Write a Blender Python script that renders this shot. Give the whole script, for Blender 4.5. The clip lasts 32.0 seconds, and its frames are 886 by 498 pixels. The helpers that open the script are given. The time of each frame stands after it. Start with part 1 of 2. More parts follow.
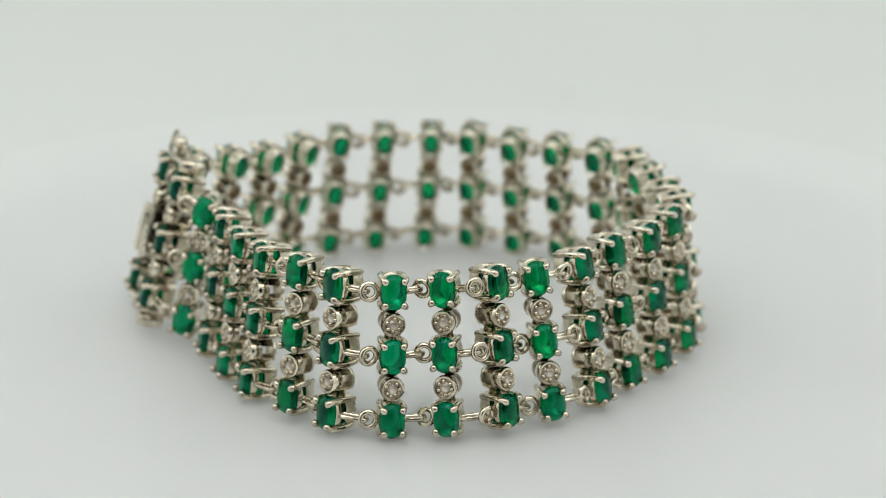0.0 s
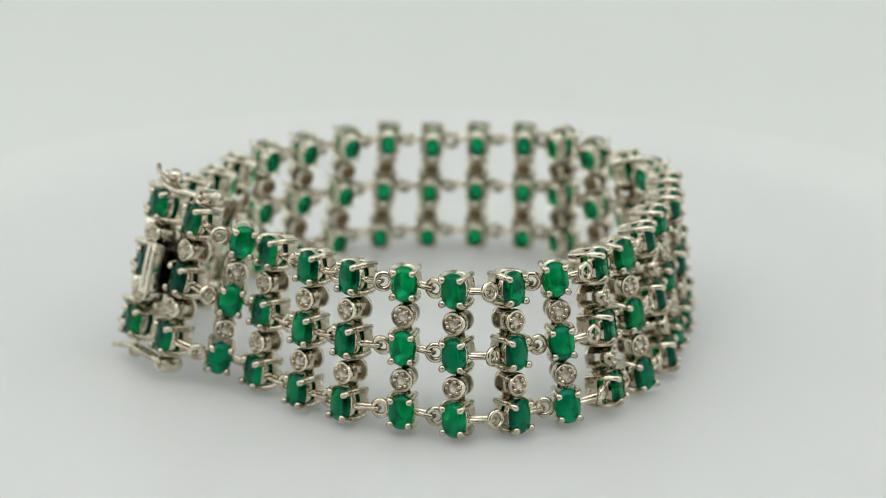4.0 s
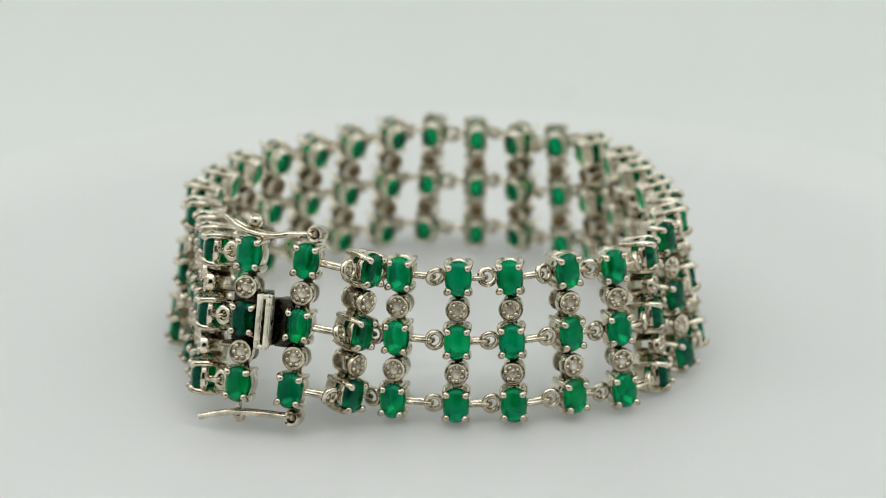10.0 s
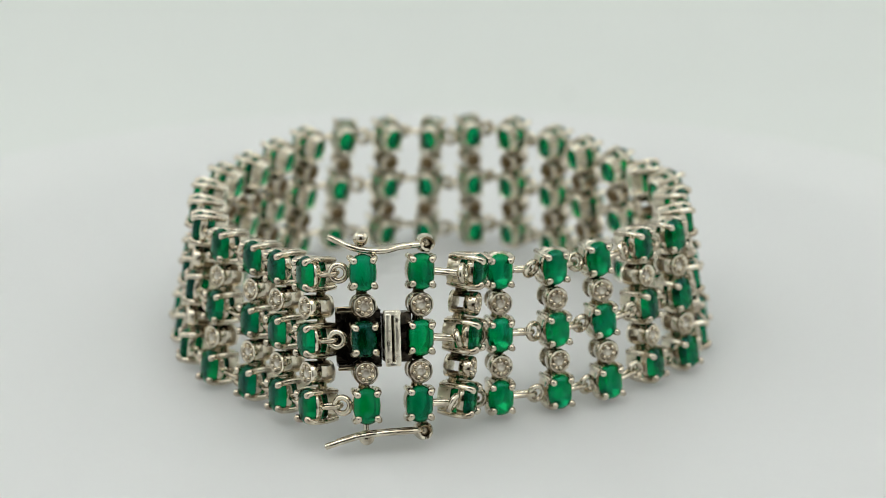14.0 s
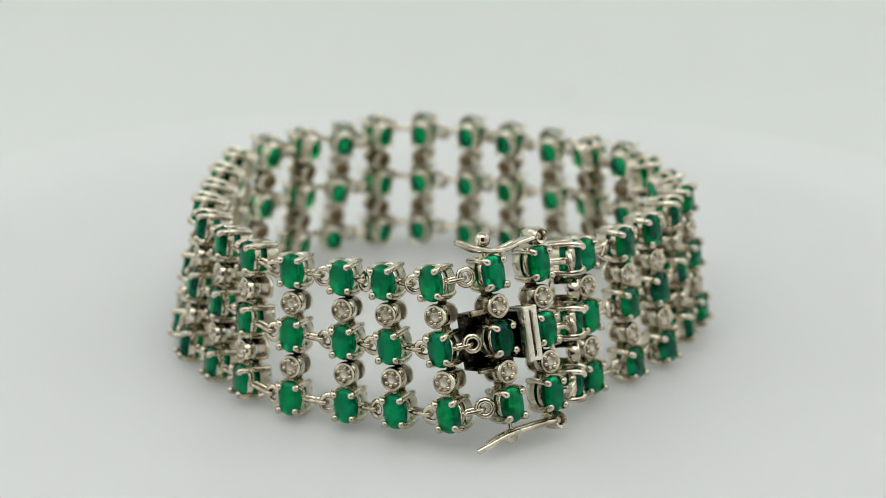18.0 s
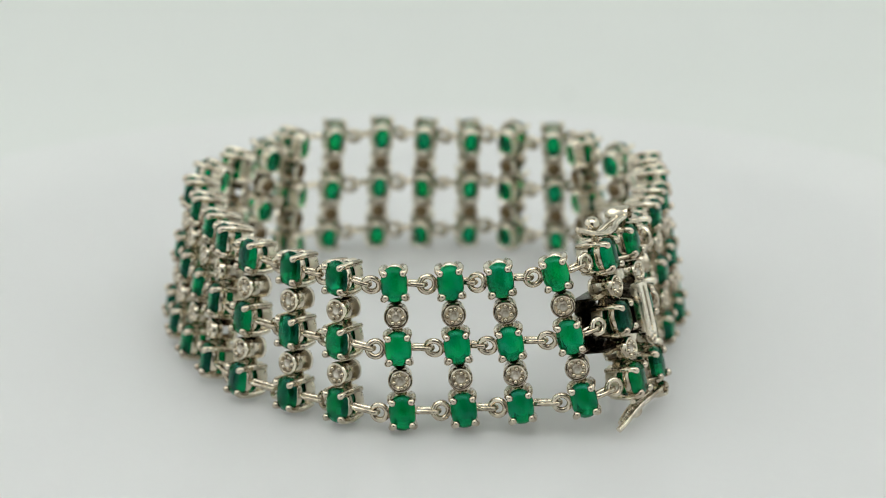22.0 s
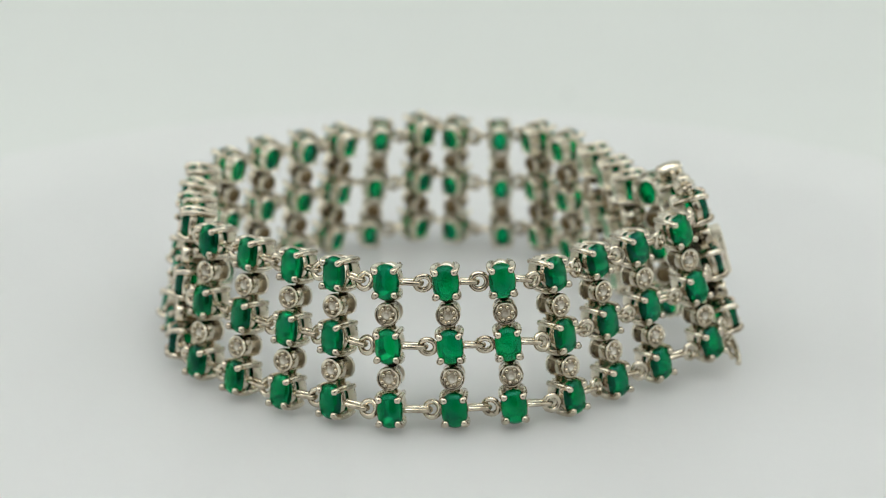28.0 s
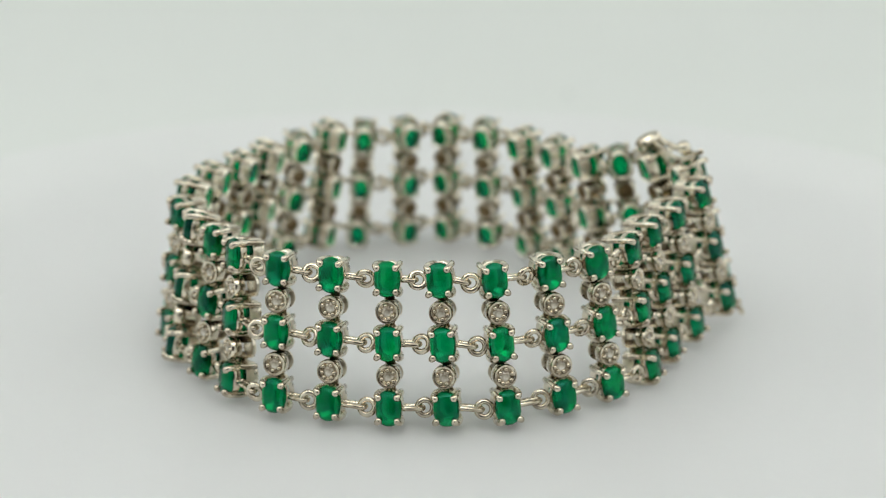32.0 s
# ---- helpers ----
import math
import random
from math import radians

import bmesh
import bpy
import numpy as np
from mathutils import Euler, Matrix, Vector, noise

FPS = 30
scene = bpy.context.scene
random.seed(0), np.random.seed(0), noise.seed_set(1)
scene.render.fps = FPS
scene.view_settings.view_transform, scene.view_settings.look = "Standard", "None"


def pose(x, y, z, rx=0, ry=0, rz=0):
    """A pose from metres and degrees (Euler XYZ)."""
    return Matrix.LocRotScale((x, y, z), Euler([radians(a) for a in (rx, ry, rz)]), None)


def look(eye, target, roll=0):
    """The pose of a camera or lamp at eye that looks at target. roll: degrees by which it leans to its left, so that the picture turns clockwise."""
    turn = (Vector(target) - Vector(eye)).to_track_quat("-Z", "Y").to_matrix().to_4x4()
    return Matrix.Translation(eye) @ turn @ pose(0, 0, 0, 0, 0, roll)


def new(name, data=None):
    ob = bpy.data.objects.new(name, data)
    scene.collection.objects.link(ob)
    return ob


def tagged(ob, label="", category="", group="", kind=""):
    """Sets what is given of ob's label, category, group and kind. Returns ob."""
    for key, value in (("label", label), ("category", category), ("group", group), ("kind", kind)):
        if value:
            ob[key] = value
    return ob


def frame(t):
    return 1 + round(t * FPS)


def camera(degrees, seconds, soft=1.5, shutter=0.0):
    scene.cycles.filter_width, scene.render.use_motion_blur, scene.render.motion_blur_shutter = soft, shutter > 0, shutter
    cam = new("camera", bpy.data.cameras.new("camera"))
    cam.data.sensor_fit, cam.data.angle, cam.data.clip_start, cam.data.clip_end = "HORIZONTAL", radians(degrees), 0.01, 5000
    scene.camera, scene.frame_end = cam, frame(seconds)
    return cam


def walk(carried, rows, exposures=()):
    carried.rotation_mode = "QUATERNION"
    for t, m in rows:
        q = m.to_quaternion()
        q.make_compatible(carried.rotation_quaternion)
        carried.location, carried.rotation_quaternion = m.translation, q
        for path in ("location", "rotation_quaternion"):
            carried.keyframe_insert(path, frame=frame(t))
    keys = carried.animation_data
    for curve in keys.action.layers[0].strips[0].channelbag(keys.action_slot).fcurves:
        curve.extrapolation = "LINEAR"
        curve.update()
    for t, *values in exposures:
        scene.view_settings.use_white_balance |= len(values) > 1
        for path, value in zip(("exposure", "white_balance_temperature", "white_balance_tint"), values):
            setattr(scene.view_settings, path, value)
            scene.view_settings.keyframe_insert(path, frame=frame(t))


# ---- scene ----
# A wide gem-set bracelet turns on a white turntable in a light tent.
MM = 0.001
TURN = 6.0806  # degrees a second, counter-clockwise from above

# camera: stands still
cam = camera(23.688, 32.0, soft=0.8)
cam.data.dof.use_dof = True
cam.data.dof.focus_distance = 0.200
cam.data.dof.aperture_fstop = 24.0
EYE = Vector((0.0, -0.21425, 0.08653))
PITCH, YAW = radians(19.873), radians(0.351)
AIM = EYE + Vector((math.sin(YAW) * math.cos(PITCH), math.cos(YAW) * math.cos(PITCH), -math.sin(PITCH)))
walk(cam, [(0, look(EYE, AIM, 0.080)), (32, look(EYE, AIM, 0.080))])

# light: the tent's lamp panels; outside the tent the room is dim
world = bpy.data.worlds.new("world")
scene.world = world
world.use_nodes = True
world.node_tree.nodes["Background"].inputs["Color"].default_value = (0.9, 0.95, 1.0, 1)
world.node_tree.nodes["Background"].inputs["Strength"].default_value = 0.06
scene.view_settings.exposure = 0.0


def panel_lamp(name, eye, target, wide, high, watts, colour):
    data = bpy.data.lights.new(name, "AREA")
    data.shape, data.size, data.size_y, data.energy, data.color = "RECTANGLE", wide, high, watts, colour
    ob = new(name, data)
    ob.matrix_world = look(eye, target)
    return tagged(ob, "white lamp panel of the light tent", "lamp")


panel_lamp("lamp_panel", (0.0, -0.105, 0.385), (0, 0.0, 0), 0.50, 0.27, 0.955, (0.992, 0.994, 0.984))
panel_lamp("lamp_panel", (-0.285, 0.07, 0.18), (0, 0.09, 0.02), 0.36, 0.28, 0.305, (0.98, 0.994, 0.984))
panel_lamp("lamp_panel", (0.285, 0.07, 0.18), (0, 0.09, 0.02), 0.36, 0.28, 0.245, (0.985, 0.994, 1.0))


# ---- materials ----
def material(name):
    m = bpy.data.materials.new(name)
    m.use_nodes = True
    return m, m.node_tree, m.node_tree.nodes["Principled BSDF"]


def grain(tree, scale, low, high, detail=4.0):
    """Object-space noise between two values."""
    n = tree.nodes.new("ShaderNodeTexNoise")
    c = tree.nodes.new("ShaderNodeTexCoord")
    r = tree.nodes.new("ShaderNodeMapRange")
    n.inputs["Scale"].default_value, n.inputs["Detail"].default_value = scale, detail
    tree.links.new(c.outputs["Object"], n.inputs["Vector"])
    tree.links.new(n.outputs["Fac"], r.inputs["Value"])
    r.inputs["From Min"].default_value, r.inputs["From Max"].default_value = 0.3, 0.7
    r.inputs["To Min"].default_value, r.inputs["To Max"].default_value = low, high
    return r.outputs["Result"]


def tint(tree, fac, a, b):
    mix = tree.nodes.new("ShaderNodeMix")
    mix.data_type = "RGBA"
    tree.links.new(fac, mix.inputs["Factor"])
    mix.inputs["A"].default_value, mix.inputs["B"].default_value = (*a, 1), (*b, 1)
    return mix.outputs["Result"]


def bump(tree, shader, height, strength, distance):
    b = tree.nodes.new("ShaderNodeBump")
    b.inputs["Strength"].default_value, b.inputs["Distance"].default_value = strength, distance
    tree.links.new(height, b.inputs["Height"])
    tree.links.new(b.outputs["Normal"], shader.inputs["Normal"])


def metal(name, bright, tarnish, amount, rough_low, rough_high):
    """Cast silver with brownish tarnish in patches of about a millimetre."""
    m, tree, p = material(name)
    p.inputs["Metallic"].default_value = 1.0
    patches = grain(tree, 650, 0, amount, 6.0)
    tree.links.new(tint(tree, patches, bright, tarnish), p.inputs["Base Color"])
    tree.links.new(grain(tree, 1500, rough_low, rough_high), p.inputs["Roughness"])
    bump(tree, p, grain(tree, 800, 0, 1, 2.0), 0.6, 0.00011)
    return m


SILVER = metal("polished_silver", (0.985, 0.92, 0.775), (0.18, 0.12, 0.06), 0.80, 0.03, 0.10)
SILVER_DULL = metal("cast_silver", (0.62, 0.53, 0.38), (0.07, 0.05, 0.028), 1.0, 0.06, 0.26)
SILVER_SATIN = metal("satin_silver", (0.98, 0.925, 0.80), (0.55, 0.45, 0.31), 0.4, 0.2, 0.42)
# brown for recessed faces, with the dark inside the settings put into the colour
BROWN_SHADE = metal("browned_silver", (0.34, 0.25, 0.14), (0.11, 0.075, 0.04), 1.0, 0.3, 0.5)
SEAT = metal("oxidised_silver", (0.88, 0.79, 0.62), (0.30, 0.23, 0.15), 1.0, 0.2, 0.4)
BLACKENED = metal("blackened_silver", (0.10, 0.085, 0.065), (0.015, 0.013, 0.011), 1.0, 0.15, 0.35)


def stone_material(name, rough):
    m, tree, p = material(name)
    info = tree.nodes.new("ShaderNodeObjectInfo")
    shift = tree.nodes.new("ShaderNodeMath")
    shift.operation = "MULTIPLY"
    shift.inputs[1].default_value = 40.0
    tree.links.new(info.outputs["Random"], shift.inputs[0])
    clouds = []
    for scale, low, high in ((520, 0.0, 1.0), (330, 0.0, 0.7)):
        fac = grain(tree, scale, low, high, 2.0)
        noise = fac.node.inputs["Value"].links[0].from_node
        noise.noise_dimensions = "4D"
        tree.links.new(shift.outputs[0], noise.inputs["W"])
        clouds.append(fac)
    deep = tint(tree, clouds[0], (0.0, 0.085, 0.014), (0.0, 0.60, 0.09))
    teal = tree.nodes.new("ShaderNodeMix")
    teal.data_type = "RGBA"
    teal.inputs["B"].default_value = (0.0, 0.34, 0.18, 1)
    tree.links.new(clouds[1], teal.inputs["Factor"])
    tree.links.new(deep, teal.inputs["A"])
    tree.links.new(teal.outputs["Result"], p.inputs["Base Color"])
    p.inputs["Roughness"].default_value = rough
    p.inputs["IOR"].default_value = 1.5
    p.inputs["Transmission Weight"].default_value = 0.92
    p.inputs["Specular IOR Level"].default_value = 0.17
    p.inputs["Specular Tint"].default_value = (0.25, 0.85, 0.95, 1)
    return m


def diamond_material():
    m, tree, p = material("small_diamond")
    tree.links.new(tint(tree, grain(tree, 2200, 0, 1, 2.0), (0.84, 0.80, 0.70), (0.30, 0.25, 0.18)), p.inputs["Base Color"])
    p.inputs["Metallic"].default_value = 0.35
    p.inputs["IOR"].default_value = 2.4
    p.inputs["Roughness"].default_value = 0.12
    return m


def white_material(name, a, b, rough, scale):
    m, tree, p = material(name)
    tree.links.new(tint(tree, grain(tree, scale, 0, 1), a, b), p.inputs["Base Color"])
    p.inputs["Roughness"].default_value = rough
    bump(tree, p, grain(tree, scale * 40, 0, 1), 0.05, 0.0002)
    return m


STONE, STONE_BACK = stone_material("green_stone", 0.03), stone_material("green_stone_back", 0.09)
DIAMOND = diamond_material()
DISC_WHITE = white_material("white_acrylic", (0.875, 0.885, 0.875), (0.855, 0.865, 0.86), 0.42, 14)
disc_shader = DISC_WHITE.node_tree.nodes["Principled BSDF"]
disc_shader.inputs["Subsurface Weight"].default_value = 0.85
disc_shader.inputs["Subsurface Radius"].default_value = (1.0, 1.0, 1.0)
disc_shader.inputs["Subsurface Scale"].default_value = 0.02
PAPER = white_material("white_paper", (0.86, 0.885, 0.86), (0.84, 0.865, 0.84), 0.8, 9)


def add_spots(m, spots):
    """Small faint smudges at given places."""
    tree = m.node_tree
    p = tree.nodes["Principled BSDF"]
    colour = p.inputs["Base Color"].links[0].from_socket
    for place, size, depth in spots:
        c = tree.nodes.new("ShaderNodeNewGeometry")
        d = tree.nodes.new("ShaderNodeVectorMath")
        d.operation = "DISTANCE"
        d.inputs[1].default_value = place
        tree.links.new(c.outputs["Position"], d.inputs[0])
        r = tree.nodes.new("ShaderNodeMapRange")
        r.interpolation_type = "SMOOTHSTEP"
        r.inputs["From Min"].default_value, r.inputs["From Max"].default_value = size * 0.3, size
        r.inputs["To Min"].default_value, r.inputs["To Max"].default_value = depth, 0.0
        tree.links.new(d.outputs["Value"], r.inputs["Value"])
        mix = tree.nodes.new("ShaderNodeMix")
        mix.data_type = "RGBA"
        mix.inputs["B"].default_value = (0.3, 0.3, 0.29, 1)
        tree.links.new(r.outputs["Result"], mix.inputs["Factor"])
        tree.links.new(colour, mix.inputs["A"])
        colour = mix.outputs["Result"]
    tree.links.new(colour, p.inputs["Base Color"])


add_spots(PAPER, (((0.0254, 0.1640, -0.0197), 0.0013, 0.35), ((-0.0616, 0.1681, -0.0195), 0.0014, 0.12)))
CLOTH = white_material("white_tent_cloth", (0.88, 0.90, 0.88), (0.85, 0.87, 0.85), 0.9, 20)
ROOM = white_material("room_paint", (0.22, 0.20, 0.17), (0.18, 0.16, 0.14), 0.8, 3)
WOOD = white_material("table_wood", (0.24, 0.15, 0.08), (0.17, 0.10, 0.055), 0.5, 12)


# ---- mesh helpers ----
def mesh_of(bm, name, mat, smooth=True):
    bmesh.ops.recalc_face_normals(bm, faces=bm.faces)
    me = bpy.data.meshes.new(name)
    bm.to_mesh(me)
    bm.free()
    me.materials.append(mat)
    for p in me.polygons:
        p.use_smooth = smooth
    if smooth:
        me.set_sharp_from_angle(angle=radians(48))
    return me


def piece(name, me, parent, m=None, label=""):
    ob = new(name, me)
    ob.parent = parent
    if m is not None:
        ob.matrix_local = m
    return tagged(ob, label)


def part(name, bm, mat, parent, label="", smooth=True):
    return piece(name, mesh_of(bm, name, mat, smooth), parent, None, label)


def tube(bm, points, radii, closed=False, seg=8, flat=1.0):
    """A round wire along the points; radii one number or one a point."""
    pts = [Vector(p) for p in points]
    n = len(pts)
    rs = radii if isinstance(radii, (list, tuple)) else [radii] * n
    rings, side = [], None
    for i, p in enumerate(pts):
        a = pts[(i - 1) % n] if closed or i else pts[i]
        b = pts[(i + 1) % n] if closed or i < n - 1 else pts[i]
        d = (b - a).normalized()
        if side is None:
            side = d.orthogonal().normalized()
        side = (side - d * side.dot(d)).normalized()
        other = d.cross(side)
        rings.append([bm.verts.new(p + (side * math.cos(k * 2 * math.pi / seg) + other * math.sin(k * 2 * math.pi / seg) * flat) * rs[i])
                      for k in range(seg)])
    for i in range(n if closed else n - 1):
        a, b = rings[i], rings[(i + 1) % n]
        shift = 0
        if closed and i == n - 1:
            shift = min(range(seg), key=lambda s: sum((a[k].co - b[(k + s) % seg].co).length for k in range(seg)))
        for k in range(seg):
            bm.faces.new((a[k], a[(k + 1) % seg], b[(k + 1 + shift) % seg], b[(k + shift) % seg]))
    if not closed:
        for ring, p, q in ((rings[0], pts[0], pts[1]), (rings[-1], pts[-1], pts[-2])):
            r = (ring[0].co - p).length
            tip = bm.verts.new(p + (p - q).normalized() * r * 0.6)
            for k in range(seg):
                bm.faces.new((ring[k], ring[(k + 1) % seg], tip))
    return bm


def spline(points, steps=5):
    """Catmull-Rom points through the given ones."""
    p = [Vector(points[0])] + [Vector(q) for q in points] + [Vector(points[-1])]
    out = []
    for i in range(1, len(p) - 2):
        for s in range(steps):
            t = s / steps
            out.append(0.5 * (2 * p[i] + (p[i + 1] - p[i - 1]) * t + (2 * p[i - 1] - 5 * p[i] + 4 * p[i + 1] - p[i + 2]) * t * t
                              + (3 * p[i] - p[i - 1] - 3 * p[i + 1] + p[i + 2]) * t ** 3))
    return out + [p[-2]]


def ellipse(a, b, y, n=28):
    return [(a * math.cos(2 * math.pi * k / n), y, b * math.sin(2 * math.pi * k / n)) for k in range(n)]


def lathe(bm, profile, seg=28, a=1.0, b=1.0):
    """Turns (radius, y) round the y axis, stretched a across and b up; closed in itself."""
    rings = [[bm.verts.new((r * a * math.cos(2 * math.pi * k / seg), y, r * b * math.sin(2 * math.pi * k / seg))) for k in range(seg)] for r, y in profile]
    for i in range(len(rings)):
        p, q = rings[i], rings[(i + 1) % len(rings)]
        for k in range(seg):
            bm.faces.new((p[k], p[(k + 1) % seg], q[(k + 1) % seg], q[k]))
    return bm


def ball(bm, centre, r, u=12, v=8):
    bmesh.ops.create_uvsphere(bm, u_segments=u, v_segments=v, radius=r, matrix=Matrix.Translation(centre))
    return bm


def scaled(bm):
    bmesh.ops.scale(bm, vec=(MM, MM, MM), verts=bm.verts)
    return bm


def rounded_box(lo, hi, r=0.15):
    bm = bmesh.new()
    bmesh.ops.create_cube(bm, size=1.0)
    lo, hi = Vector(lo), Vector(hi)
    for v in bm.verts:
        v.co = Vector([(lo[k] + hi[k]) / 2 + v.co[k] * (hi[k] - lo[k]) for k in range(3)])
    bmesh.ops.bevel(bm, geom=bm.edges[:], offset=r, segments=2, affect="EDGES", profile=0.5)
    return bm


# ---- the setting: tent, backdrop, turntable ----
def tent():
    """White cloth walls and roof, with a slit in the front wall for the lens."""
    w, back, front, top, low, th = 0.30, 0.42, -0.26, 0.40, -0.03, 0.004

    def wall(name, boxes, label):
        bm = bmesh.new()
        for lo, hi in boxes:
            b = bmesh.ops.create_cube(bm, size=1.0)["verts"]
            for v in b:
                v.co = Vector([(lo[k] + hi[k]) / 2 + v.co[k] * (hi[k] - lo[k]) for k in range(3)])
        ob = new(name, mesh_of(bm, name, CLOTH, False))
        tagged(ob, label, "wall", kind="structure")

    wall("wall_west", [((-w - th, front, low), (-w, back, top))], "white cloth side wall of the light tent")
    wall("wall_east", [((w, front, low), (w + th, back, top))], "white cloth side wall of the light tent")
    wall("wall_north", [((-w - th, back, low), (w + th, back + th, top + th))], "white cloth rear wall of the light tent")
    wall("ceiling", [((-w - th, front - th, top), (w + th, back, top + th))], "white cloth roof of the light tent")
    s = 0.09
    wall("wall_south", [((-w - th, front - th, low), (-s, front, top)), ((s, front - th, low), (w + th, front, top)),
                        ((-s, front - th, 0.19), (s, front, top))], "white cloth front wall with a slit for the lens")


def room():
    """The dim room round the tent."""
    x, y0, y1, z0, z1, th = 1.5, -1.6, 1.4, -0.80, 1.7, 0.05
    for name, lo, hi in (("wall_5", (-x - th, y0, z0), (-x, y1, z1)), ("wall_6", (x, y0, z0), (x + th, y1, z1)),
                         ("wall_7", (-x - th, y0 - th, z0), (x + th, y0, z1)), ("wall_8", (-x - th, y1, z0), (x + th, y1 + th, z1)),
                         ("room_ceiling", (-x - th, y0 - th, z1), (x + th, y1 + th, z1 + th)),
                         ("room_floor", (-x - th, y0 - th, z0 - th), (x + th, y1 + th, z0))):
        ob = new(name, mesh_of(rounded_box(lo, hi, 0.002), name, ROOM, False))
        tagged(ob, "plain dim wall of the room round the tent", "wall", kind="structure")
    ob = new("floor", mesh_of(rounded_box((-0.6, -0.5, -0.075), (0.6, 0.5, -0.0225), 0.004), "floor", WOOD, False))
    tagged(ob, "brown wooden table top under the light tent", "floor", kind="structure")


def sweep():
    """White paper lying on the floor and curving up the rear wall."""
    bm = bmesh.new()
    line = [(-0.17, -0.02), (0.16, -0.02)]
    for k in range(1, 13):
        a = math.pi / 2 * k / 12
        line.append((0.16 + 0.22 * math.sin(a), 0.20 - 0.22 * math.cos(a)))
    line.append((0.38, 0.395))
    under = [(y + 0.0015 * (1 if z > 0 else 0), z - 0.0015) for y, z in line]
    cols = []
    for x in (-0.299, 0.299):
        cols.append([bm.verts.new((x, y, z)) for y, z in line] + [bm.verts.new((x, y, z)) for y, z in reversed(under)])
    n = len(cols[0])
    for k in range(n):
        bm.faces.new((cols[0][k], cols[0][(k + 1) % n], cols[1][(k + 1) % n], cols[1][k]))
    bm.faces.new(cols[0])
    bm.faces.new(list(reversed(cols[1])))
    ob = new("backdrop", mesh_of(bm, "backdrop", PAPER))
    tagged(ob, "white paper sweep curving up behind the turntable", "backdrop", kind="structure")


def turntable():
    table = tagged(new("turntable"), "round white motorised turntable under the bracelet", "turntable")
    bm = lathe(bmesh.new(), [(0.0005, 0.0), (85.0, 0.0), (86.6, 0.3), (87.0, 1.0), (87.0, 5.0), (86.5, 6.0), (0.0005, 6.0)], 160)
    bmesh.ops.rotate(bm, verts=bm.verts, matrix=Matrix.Rotation(-math.pi / 2, 3, "X"))
    part("disc", scaled(bm), DISC_WHITE, table, smooth=False)
    bm = lathe(bmesh.new(), [(0.0005, 6.0), (70.0, 6.0), (70.0, 19.0), (71.0, 20.0), (0.0005, 20.0)], 96)
    bmesh.ops.rotate(bm, verts=bm.verts, matrix=Matrix.Rotation(-math.pi / 2, 3, "X"))
    part("base", scaled(bm), DISC_WHITE, table, smooth=False)
    return table


room()
tent()
sweep()
table = turntable()

# ---- the bracelet ----
# each row: middle of the bar, its lean (top against foot), in mm, and the bearing its stones face, in degrees
BARS_A = [
    (-30.46, 3.65, 10.89, 3.65, 0.67, -166),
    (-28.89, 9.26, 9.97, 3.68, 0.48, 133),
    (-24.41, 12.81, 8.98, 2.73, 0.22, 136),
    (-20.53, 16.17, 8.46, 2.40, -0.47, 138),
    (-16.72, 20.37, 8.32, 2.24, -1.11, 137),
    (-11.64, 23.65, 8.46, 1.50, -1.46, 101),
    (-6.19, 25.12, 8.36, 1.18, -1.78, 96),
    (-0.27, 26.06, 8.37, 0.76, -2.41, 89),
]
BARS_B = [
    (5.35, 25.14, 8.52, 0.01, -2.61, 66),
    (10.35, 23.30, 8.41, -0.68, -3.06, 68),
    (15.58, 20.86, 8.48, -1.06, -2.66, 60),
    (20.32, 17.91, 8.54, -1.10, -2.23, 59),
    (23.89, 13.16, 8.66, -1.35, -1.75, 16),
    (25.47, 8.23, 8.59, -1.81, -1.04, 34),
    (27.24, 2.31, 8.41, -2.46, -0.81, -8),
    (27.45, -2.15, 8.53, -1.52, 0.24, 20),
]
BARS_C = [
    (25.98, -8.42, 8.74, -1.83, 0.32, -36),
    (22.95, -13.44, 8.67, -1.58, 0.46, -41),
    (19.22, -17.39, 8.66, -1.91, 1.16, -50),
    (15.90, -21.23, 8.56, -2.02, 1.73, -36),
    (11.03, -24.73, 8.50, -1.72, 1.80, -76),
    (6.87, -26.83, 8.76, -1.08, 1.98, -46),
    (1.31, -27.86, 8.39, -0.36, 2.43, -105),
    (-3.64, -27.87, 8.18, 0.20, 1.93, -79),
]
BARS_D = [
    (-9.59, -26.60, 8.42, 0.78, 1.87, -137),
    (-13.44, -23.18, 8.59, 1.08, 1.60, -127),
    (-17.55, -18.80, 8.39, 1.69, 1.48, -156),
    (-20.22, -14.21, 8.35, 1.76, 0.77, -154),
    (-22.51, -8.72, 8.55, 2.07, 0.35, -164),
    (-24.88, -6.15, 9.32, 2.67, -0.68, -106),
    (-28.72, -1.45, 10.56, 3.75, 0.18, -165),
]
ROW = 6.30  # mm between stones of one bar


def bar_pose(x, y, z, lean_x, lean_y, bearing):
    """x to the right seen from outside, z up the bar, y inwards."""
    up = Vector((lean_x, lean_y, 12.3)).normalized()
    out = Vector((math.cos(radians(bearing)), math.sin(radians(bearing)), 0))
    inward = -(out - up * out.dot(up)).normalized()
    right = inward.cross(up)
    m = Matrix((right, inward, up)).transposed().to_4x4()
    m.translation = Vector((x, y, z)) * MM - inward * 0.8 * MM  # the rows give the middle of the girdle
    return m


def up_by(x, y, z):
    return Matrix.Translation(Vector((x, y, z)) * MM)


A, B = 1.32, 1.78  # half width and half height of an oval stone


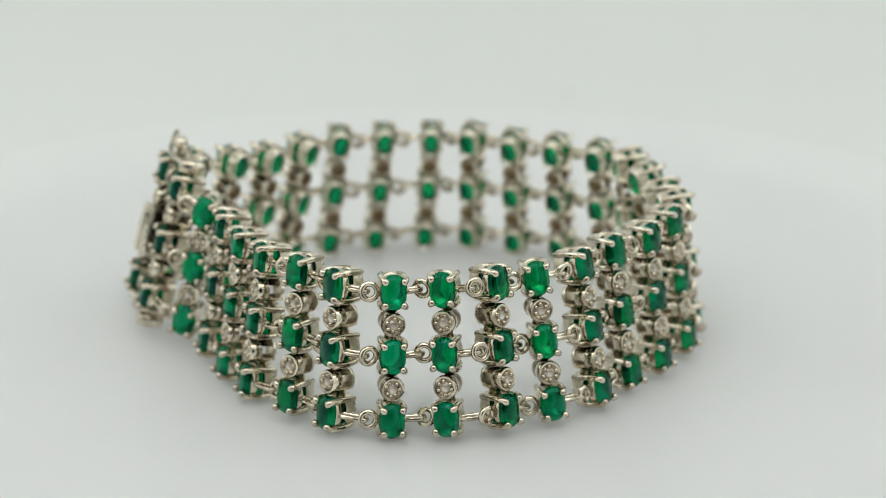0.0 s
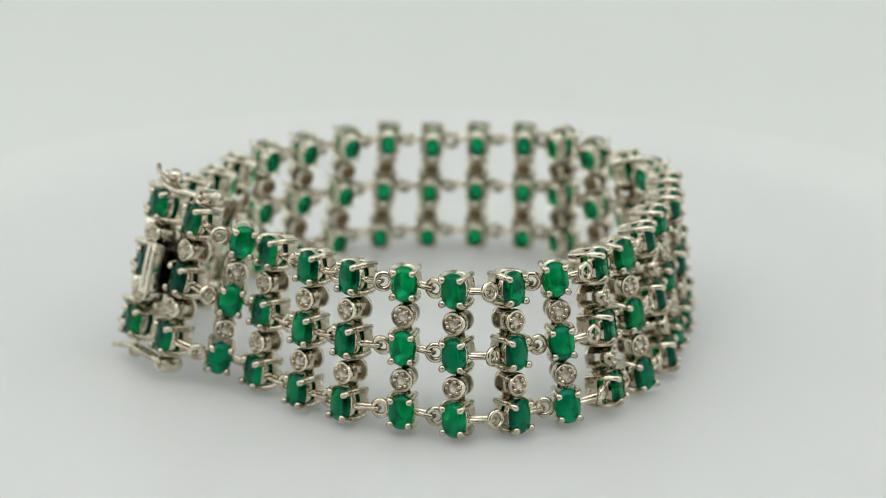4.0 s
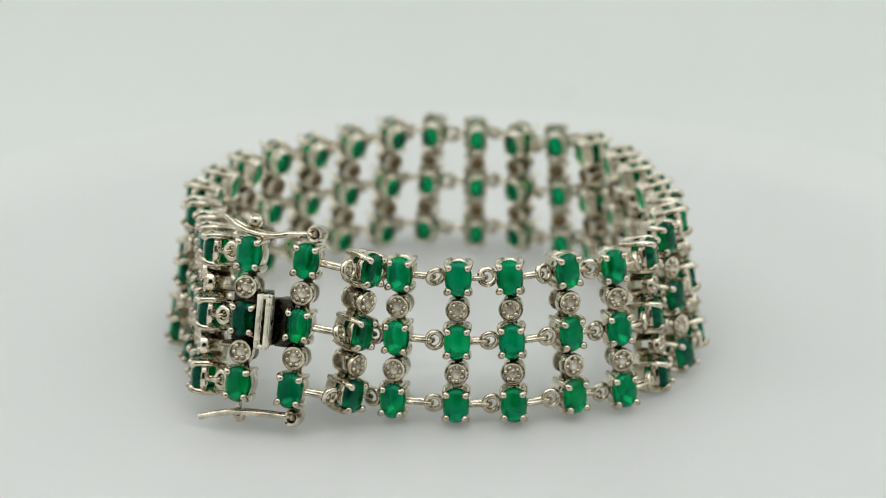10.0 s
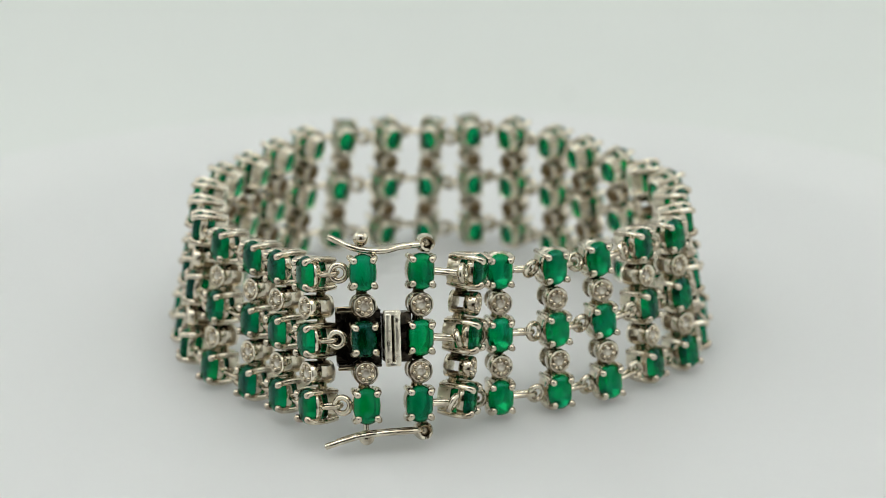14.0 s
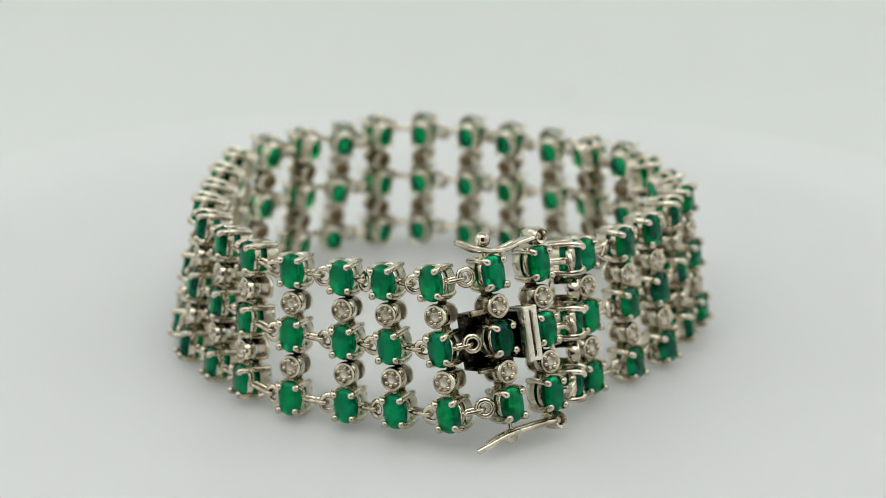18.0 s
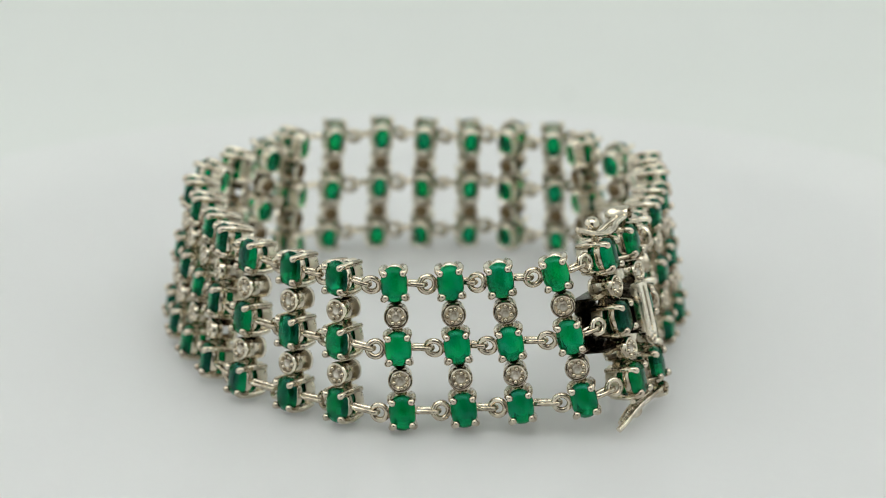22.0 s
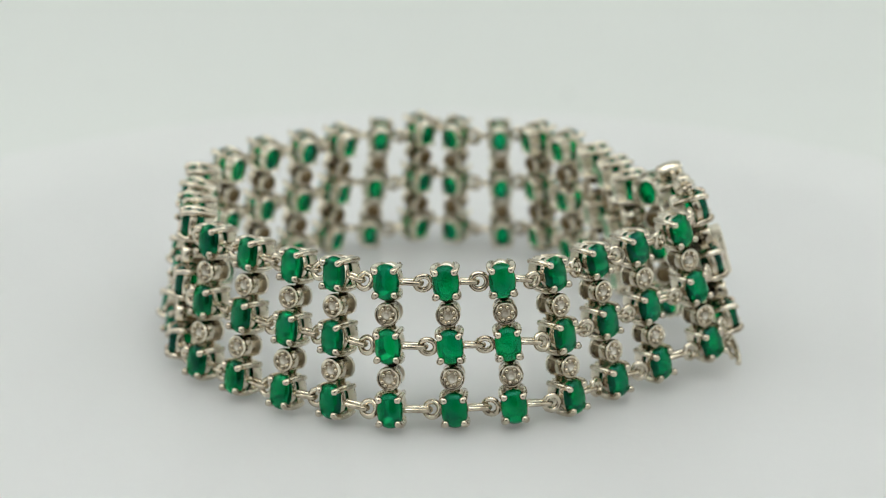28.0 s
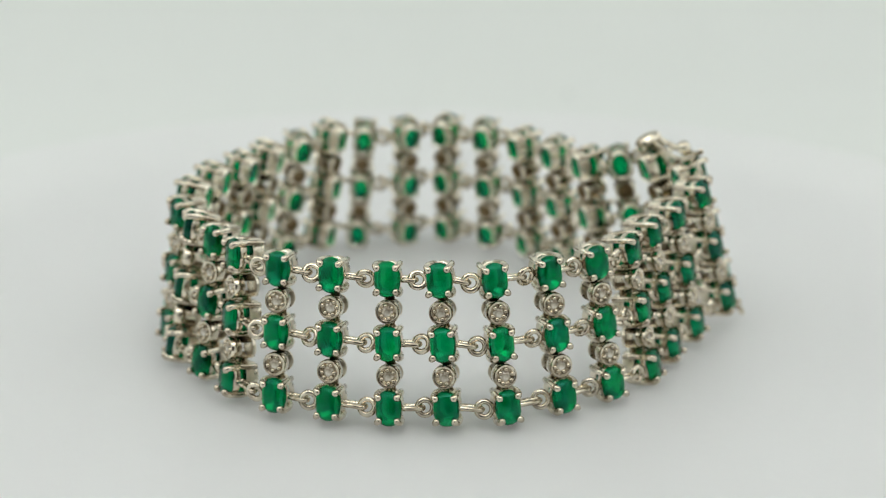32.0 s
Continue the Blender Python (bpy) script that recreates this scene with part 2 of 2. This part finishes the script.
def squarish(a, b, t, power=0.86):
    """A point of an oval with slightly squared shoulders."""
    c, d = math.cos(t), math.sin(t)
    return a * math.copysign(abs(c) ** power, c), b * math.copysign(abs(d) ** power, d)


CUTS = [18, 42, 64, 82, 98, 116, 138, 162, 198, 222, 244, 262, 278, 296, 318, 342]


def oval_stone():
    """A long table, two steps of crown facets with broad flanks, a thin girdle and a stepped pavilion."""
    bm = bmesh.new()
    rings = []
    cuts = ((0.50, 0.64, 0.0), (0.80, 0.86, 0.20), (0.985, 0.985, 0.58), (1.0, 1.0, 0.68), (0.97, 0.97, 0.80), (0.86, 0.90, 1.3), (0.48, 0.64, 3.48))
    for sa, sb, y in cuts:
        rings.append([])
        for t in CUTS:
            x, z = squarish(A * sa, B * sb, radians(t))
            rings[-1].append(bm.verts.new((x, y, z)))
    bm.faces.new(rings[0])
    bm.faces.new(rings[-1])
    seg = len(CUTS)
    for p, q in zip(rings, rings[1:]):
        for k in range(seg):
            bm.faces.new((p[k], p[(k + 1) % seg], q[(k + 1) % seg], q[k]))
    bmesh.ops.bevel(bm, geom=[e for e in bm.edges if max(v.co.y for v in e.verts) < 0.6], offset=0.11, segments=2, affect="EDGES", clamp_overlap=True)
    me = mesh_of(scaled(bm), "green_stone", STONE)
    me.materials.append(STONE_BACK)
    for f in me.polygons:
        if f.center.y > 0.82 * MM:
            f.material_index, f.use_smooth = 1, False
    return me


def oval_rail():
    """The band under the girdle that hides the stone's sides."""
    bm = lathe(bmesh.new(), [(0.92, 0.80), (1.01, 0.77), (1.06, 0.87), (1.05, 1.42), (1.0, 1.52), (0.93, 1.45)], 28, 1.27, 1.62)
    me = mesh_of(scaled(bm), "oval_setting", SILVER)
    me.materials.append(BROWN_SHADE)
    # inner faces coloured dark, as shade behind the rim of the stone
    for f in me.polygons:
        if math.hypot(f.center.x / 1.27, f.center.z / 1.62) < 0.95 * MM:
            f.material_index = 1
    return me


def base_ring(a, b, y, hole):
    """A flat rounded plate with an oval hole at the back of a setting."""
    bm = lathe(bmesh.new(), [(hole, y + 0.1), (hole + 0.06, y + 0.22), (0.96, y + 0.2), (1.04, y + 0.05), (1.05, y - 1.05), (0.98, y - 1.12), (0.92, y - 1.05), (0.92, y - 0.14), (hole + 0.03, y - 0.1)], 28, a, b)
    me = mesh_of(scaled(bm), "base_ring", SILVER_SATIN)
    me.materials.append(BROWN_SHADE)
    # inside of the plate painted darker, shade that deepens the stone's edges
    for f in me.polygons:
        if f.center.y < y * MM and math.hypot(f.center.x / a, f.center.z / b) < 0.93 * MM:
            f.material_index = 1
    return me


def cupped_ring():
    """The round plate behind a collet, with a shallow cup in its hole, coloured dark brown."""
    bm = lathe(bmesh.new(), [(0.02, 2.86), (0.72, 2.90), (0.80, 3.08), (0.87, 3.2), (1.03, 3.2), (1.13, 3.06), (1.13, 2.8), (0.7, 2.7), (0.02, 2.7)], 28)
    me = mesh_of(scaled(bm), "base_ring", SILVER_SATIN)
    me.materials.append(BROWN_SHADE)
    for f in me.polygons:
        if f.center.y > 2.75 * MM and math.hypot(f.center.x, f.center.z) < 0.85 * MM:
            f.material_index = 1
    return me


def collet_wall(s, a, b, y0, y1, spread):
    """A curved wall at the head or foot of a collet, open at both sides."""
    bm = bmesh.new()
    n = 10
    arc = [(a * math.cos(t), b * math.sin(t) * s) for t in np.linspace(radians(90 - spread), radians(90 + spread), n + 1)]
    grid = [[bm.verts.new((x * k, y, z * k)) for x, z in arc] for k, y in ((1.14, y0), (1.14, y0 * 0.4 + y1 * 0.6), (1.06, y1), (0.92, y1), (1.0, y0))]
    for i in range(5):
        p, q = grid[i], grid[(i + 1) % 5]
        for k in range(n):
            bm.faces.new((p[k], p[k + 1], q[k + 1], q[k]))
    for k in (0, n):
        bm.faces.new([g[k] for g in grid])
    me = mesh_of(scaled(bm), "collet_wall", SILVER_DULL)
    me.materials.append(BROWN_SHADE)
    # hollow side of the wall gets the collet's inner shade as a darker colour
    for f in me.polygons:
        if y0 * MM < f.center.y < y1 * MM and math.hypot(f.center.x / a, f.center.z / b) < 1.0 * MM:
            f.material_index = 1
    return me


def prong(sx, sz):
    line = spline([(0.90 * sx, 0.02, 1.14 * sz), (1.02 * sx, 0.08, 1.25 * sz), (1.13 * sx, 0.5, 1.36 * sz), (1.13 * sx, 1.6, 1.42 * sz),
                   (0.98 * sx, 2.7, 1.36 * sz), (0.80 * sx, 3.4, 1.28 * sz)], 4)
    n = len(line)
    bm = tube(bmesh.new(), line, [0.33 - 0.05 * k / n for k in range(n)], False, 10)
    ball(bm, line[0], 0.36, 12, 8)
    return mesh_of(scaled(bm), "prong", SILVER)


def round_setting():
    """A bezel with cut rays round the diamond's seat."""
    bm = bmesh.new()
    seg = 40
    profile = ((0.50, 0.76, 0.02), (0.80, 0.62, 0.04), (0.88, 0.50, 0.0), (0.98, 0.44, 0.0), (1.12, 0.47, 0.0), (1.20, 0.62, 0.0), (1.20, 1.45, 0.0), (1.12, 1.60, 0.0), (0.80, 1.62, 0.0), (0.25, 1.55, 0.0))
    rings = [[bm.verts.new((r * math.cos(2 * math.pi * k / seg), y + w * ((k // 2) % 2), r * math.sin(2 * math.pi * k / seg))) for k in range(seg)] for r, y, w in profile]
    for i in range(len(rings)):
        p, q = rings[i], rings[(i + 1) % len(rings)]
        for k in range(seg):
            bm.faces.new((p[k], p[(k + 1) % seg], q[(k + 1) % seg], q[k]))
    me = mesh_of(scaled(bm), "round_setting", SILVER)
    me.materials.append(SEAT)
    for f in me.polygons:
        if f.center.y < 0.95 * MM and math.hypot(f.center.x, f.center.z) < 0.86 * MM:
            f.use_smooth, f.material_index = False, 1
    return me


def bridge(s):
    return mesh_of(scaled(tube(bmesh.new(), [(0, 2.3, 1.0 * s), (0, 2.35, 1.3 * s), (0, 2.4, 1.62 * s)], [0.5, 0.42, 0.5], False, 10, 1.3)), "bridge", SILVER_DULL)


def diamond():
    bm = bmesh.new()
    seg, rings = 8, []
    for r, y, turn in ((0.32, 0.46, 0.5), (0.56, 0.62, 0.0), (0.56, 0.70, 0.0), (0.05, 1.15, 0.0)):
        rings.append([bm.verts.new((r * math.cos(2 * math.pi * (k + turn) / seg), y, r * math.sin(2 * math.pi * (k + turn) / seg))) for k in range(seg)])
    bm.faces.new(rings[0])
    bm.faces.new(rings[-1])
    for k in range(seg):
        p, q, r, s = rings[0], rings[1], rings[2], rings[3]
        bm.faces.new((p[k], q[k], q[(k + 1) % seg]))
        bm.faces.new((p[k], q[(k + 1) % seg], p[(k + 1) % seg]))
        bm.faces.new((q[k], q[(k + 1) % seg], r[(k + 1) % seg], r[k]))
        bm.faces.new((r[k], r[(k + 1) % seg], s[(k + 1) % seg], s[k]))
    return mesh_of(scaled(bm), "diamond", DIAMOND, False)


def bead():
    return mesh_of(scaled(ball(bmesh.new(), (0, 0, 0), 0.27, 10, 6)), "bead", SILVER)


def ring_mesh(r, wire):
    return mesh_of(scaled(tube(bmesh.new(), ellipse(r, r, 0, 24), wire, True, 8)), "ring", SILVER)


STONE_MESH, RAIL, ROUND, DIAMOND_MESH, BEAD = oval_stone(), oval_rail(), round_setting(), diamond(), bead()
PRONGS = [prong(sx, sz) for sx in (1, -1) for sz in (1, -1)]
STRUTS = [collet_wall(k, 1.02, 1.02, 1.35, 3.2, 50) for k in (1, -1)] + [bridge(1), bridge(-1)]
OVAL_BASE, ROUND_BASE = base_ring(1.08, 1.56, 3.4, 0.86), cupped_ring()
RING, WIDE_RING = ring_mesh(0.76, 0.30), ring_mesh(0.72, 0.30)


def oval(bracelet, m):
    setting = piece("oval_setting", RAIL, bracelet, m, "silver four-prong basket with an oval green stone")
    piece("green_stone", STONE_MESH, setting, None, "oval faceted deep green stone")
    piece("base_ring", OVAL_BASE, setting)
    for me in PRONGS:
        piece("prong", me, setting)


def round_link(bracelet, m, turn):
    setting = piece("round_setting", ROUND, bracelet, m, "round silver collet with a tiny diamond")
    piece("diamond", DIAMOND_MESH, setting, None, "tiny clear round diamond")
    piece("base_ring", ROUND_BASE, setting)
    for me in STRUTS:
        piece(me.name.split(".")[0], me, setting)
    rng = random.Random(turn)
    for k in range(6):
        a = turn + radians(60 * k + rng.uniform(-13, 13))
        r = 0.66 + rng.uniform(-0.06, 0.05)
        piece("bead", BEAD, setting, up_by(r * math.cos(a), 0.53 + rng.uniform(-0.04, 0.08), r * math.sin(a)))


def loop_between(bracelet, a, b):
    """A long wire loop lying flat from a to b, in the bracelet's space."""
    d = b - a
    n = Vector((0, 0, 1)).cross(d).normalized()
    half, wide, turn = d.length / 2 / MM, 0.36, 8
    line = []
    for s, c in ((1, half - wide), (-1, -half + wide)):
        for k in range(turn + 1):
            t = -math.pi / 2 + math.pi * k / turn
            line.append((c + s * wide * math.cos(t), s * wide * math.sin(t), 0))
    me = mesh_of(scaled(tube(bmesh.new(), line, 0.26, True, 8)), "link_loop", SILVER)
    x = d.normalized()
    m = Matrix((x, n, x.cross(n))).transposed().to_4x4()
    m.translation = (a + b) / 2
    piece("link_loop", me, bracelet, m)


def build_bracelet():
    rng = random.Random(7)
    bracelet = tagged(new("bracelet"), "wide silver bracelet with three rows of oval green stones, closed clasp", "bracelet")
    poses = [bar_pose(*r) for r in BARS_A + BARS_B + BARS_C + BARS_D]
    for m in poses:
        for k in (1, 0, -1):
            oval(bracelet, m @ up_by(0, 0, ROW * k))
        for s in (0.5, -0.5):
            round_link(bracelet, m @ up_by(0, 0, ROW * s), rng.uniform(0, 1))
    # the bars run clockwise from above, so each bar's right-hand neighbour is the one before it
    for i in range(1, len(poses)):
        m, n = poses[i], poses[i - 1]
        for k in (1, 0, -1):
            boxed = i == 1 and k == 0
            eye = n @ up_by((-2.5 if boxed else -2.15) if i == 1 else -2.22, 2.1 if i == 1 else 1.5, ROW * k)
            swing = pose(0, 0, 0, rng.uniform(-25, 25), rng.uniform(-20, 20), rng.uniform(-20, 20))
            if i == 1:
                swing = pose(0, 0, 0, 0, 0, -22 + 8 * k)
            piece("ring", WIDE_RING if boxed else RING, bracelet, eye @ swing)
            start = m @ Vector((1.15 * MM, 1.5 * MM, ROW * k * MM))
            loop_between(bracelet, start, eye.translation + (start - eye.translation).normalized() * 0.15 * MM)
    return bracelet, poses


def safety_latch(bracelet, left, right, s):
    """A sprung wire latch hinged on the right-hand clasp bar and snapped over a ball on the left-hand one; s: 1 head, -1 foot."""
    barrel = right @ Vector((0.5 * MM, 1.7 * MM, s * 8.95 * MM))
    ob = bpy.data.objects.new("safety_latch", None)
    scene.collection.objects.link(ob)
    ob.parent = bracelet
    back = left.inverted() @ barrel / MM
    if s > 0:
        base = [(-3.1, 9.75), (-2.2, 9.3), (-1.2, 8.8), (0.2, 8.4), (2.1, 8.28), (3.7, 8.6), (back.x - 0.5, 8.75)]
    else:
        base = [(-3.9, -10.1), (-2.8, -9.75), (-1.4, -9.35), (0.0, -9.1), (2.0, -9.0), (3.7, -8.95), (back.x - 0.5, -8.95)]
    spread = (0.0, 0.32, 0.6, 0.82, 0.78, 0.5, 0.35) if s > 0 else (0.0, 0.28, 0.4, 0.46, 0.46, 0.4, 0.35)
    line = [(x, 1.6 - d, z) for (x, z), d in zip(base, spread)] + [(x, 1.6 + d, z) for (x, z), d in reversed(list(zip(base, spread))[1:])]
    wire = spline(line, 4)
    bm = tube(bmesh.new(), wire, 0.31, False, 8)
    me = mesh_of(scaled(bm), "lever", SILVER)
    piece("lever", me, ob, left, "curved polished wire lever")
    bm = tube(bmesh.new(), [(0.62 * math.cos(t), 0, 0.62 * math.sin(t)) for t in np.linspace(0, 2 * math.pi, 20, endpoint=False)], 0.32, True, 8)
    bmesh.ops.scale(bm, vec=(1, 4.2, 1), verts=bm.verts)
    m = right @ up_by(0.5, 1.7, s * 8.95)
    piece("hinge_barrel", mesh_of(scaled(bm), "hinge_barrel", SILVER), ob, m)
    piece("hinge_pin", mesh_of(scaled(tube(bmesh.new(), [(0, -0.9, 0), (0, 0, 0), (0, 0.9, 0)], 0.3, False, 10)), "hinge_pin", SEAT), ob, m)
    bm = tube(bmesh.new(), [(0, 1.7, s * 7.9), (0, 1.7, s * 8.6), (0, 1.7, s * 9.5)], 0.28, False, 8)
    piece("post", mesh_of(scaled(bm), "post", SILVER), ob, left)
    piece("ball", mesh_of(scaled(ball(bmesh.new(), (0, 1.7, s * (9.5 if s > 0 else 9.4)), 0.76, 20, 14)), "ball", SILVER), ob, left, "round polished ball catch")


def box_clasp(bracelet, left, right):
    """A flat box behind the middle stone, open at its left end, with a ribbed thumb plate."""
    clasp = bpy.data.objects.new("box_clasp", None)
    scene.collection.objects.link(clasp)
    clasp.parent = bracelet
    clasp.matrix_local = left
    tagged(clasp, "flat blackened box clasp with a ribbed silver plate")
    x0, x1, z, y0, y1 = -2.35, 1.7, 2.75, 1.7, 4.5
    for name, lo, hi, mat in (("box_top", (x0, y0, z - 0.3), (x1, y1, z), BLACKENED), ("box_bottom", (x0, y0, -z), (x1, y1, -z + 0.3), BLACKENED),
                              ("box_back", (x0, y1 - 0.3, -z + 0.28), (x1, y1, z - 0.28), BLACKENED),
                              ("box_front", (-0.4, y0 + 0.1, -z + 0.28), (x1, y0 + 0.4, z - 0.28), BLACKENED),
                              ("rim", (x0 - 0.25, y0 - 0.45, z - 0.15), (x1 - 0.3, y0 + 0.35, z + 0.35), SILVER_DULL),
                              ("rim", (x0 - 0.12, y0 - 0.15, -z - 0.22), (x1 - 0.6, y0 + 0.35, -z + 0.1), SILVER_DULL),
                              ("tongue", (3.0, 1.5, -2.35), (4.6, 4.2, 2.35), BLACKENED),
                              ("thumb_plate", (1.75, -0.55, -2.2), (3.2, 0.3, 2.45), SILVER_SATIN),
                              ("slot", (2.36, -0.62, -2.1), (2.59, -0.5, 2.3), BLACKENED),
                              ("plate_stem", (1.8, 0.28, -2.2), (3.15, 2.9, 2.3), BLACKENED),
                              ("rib", (1.72, -0.95, -2.25), (2.35, -0.45, 2.5), SILVER_SATIN), ("rib", (2.6, -0.95, -2.25), (3.2, -0.45, 2.5), SILVER_SATIN),
                              ("lip", (1.7, -0.92, 2.3), (3.25, 0.1, 2.75), SILVER_SATIN), ("lip", (1.74, -0.9, -2.5), (3.18, -0.4, -2.1), SILVER_SATIN)):
        part(name, scaled(rounded_box(lo, hi, {"rib": 0.13, "slot": 0.02}.get(name, 0.09))), mat, clasp)


bracelet, bars = build_bracelet()
for s in (1, -1):
    safety_latch(bracelet, bars[0], bars[-1], s)
box_clasp(bracelet, bars[0], bars[-1])


def motions():
    for thing in (bracelet, table):
        walk(thing, [(k * 0.25, pose(0, 0, 0, 0, 0, TURN * k * 0.25)) for k in range(129)])


motions()
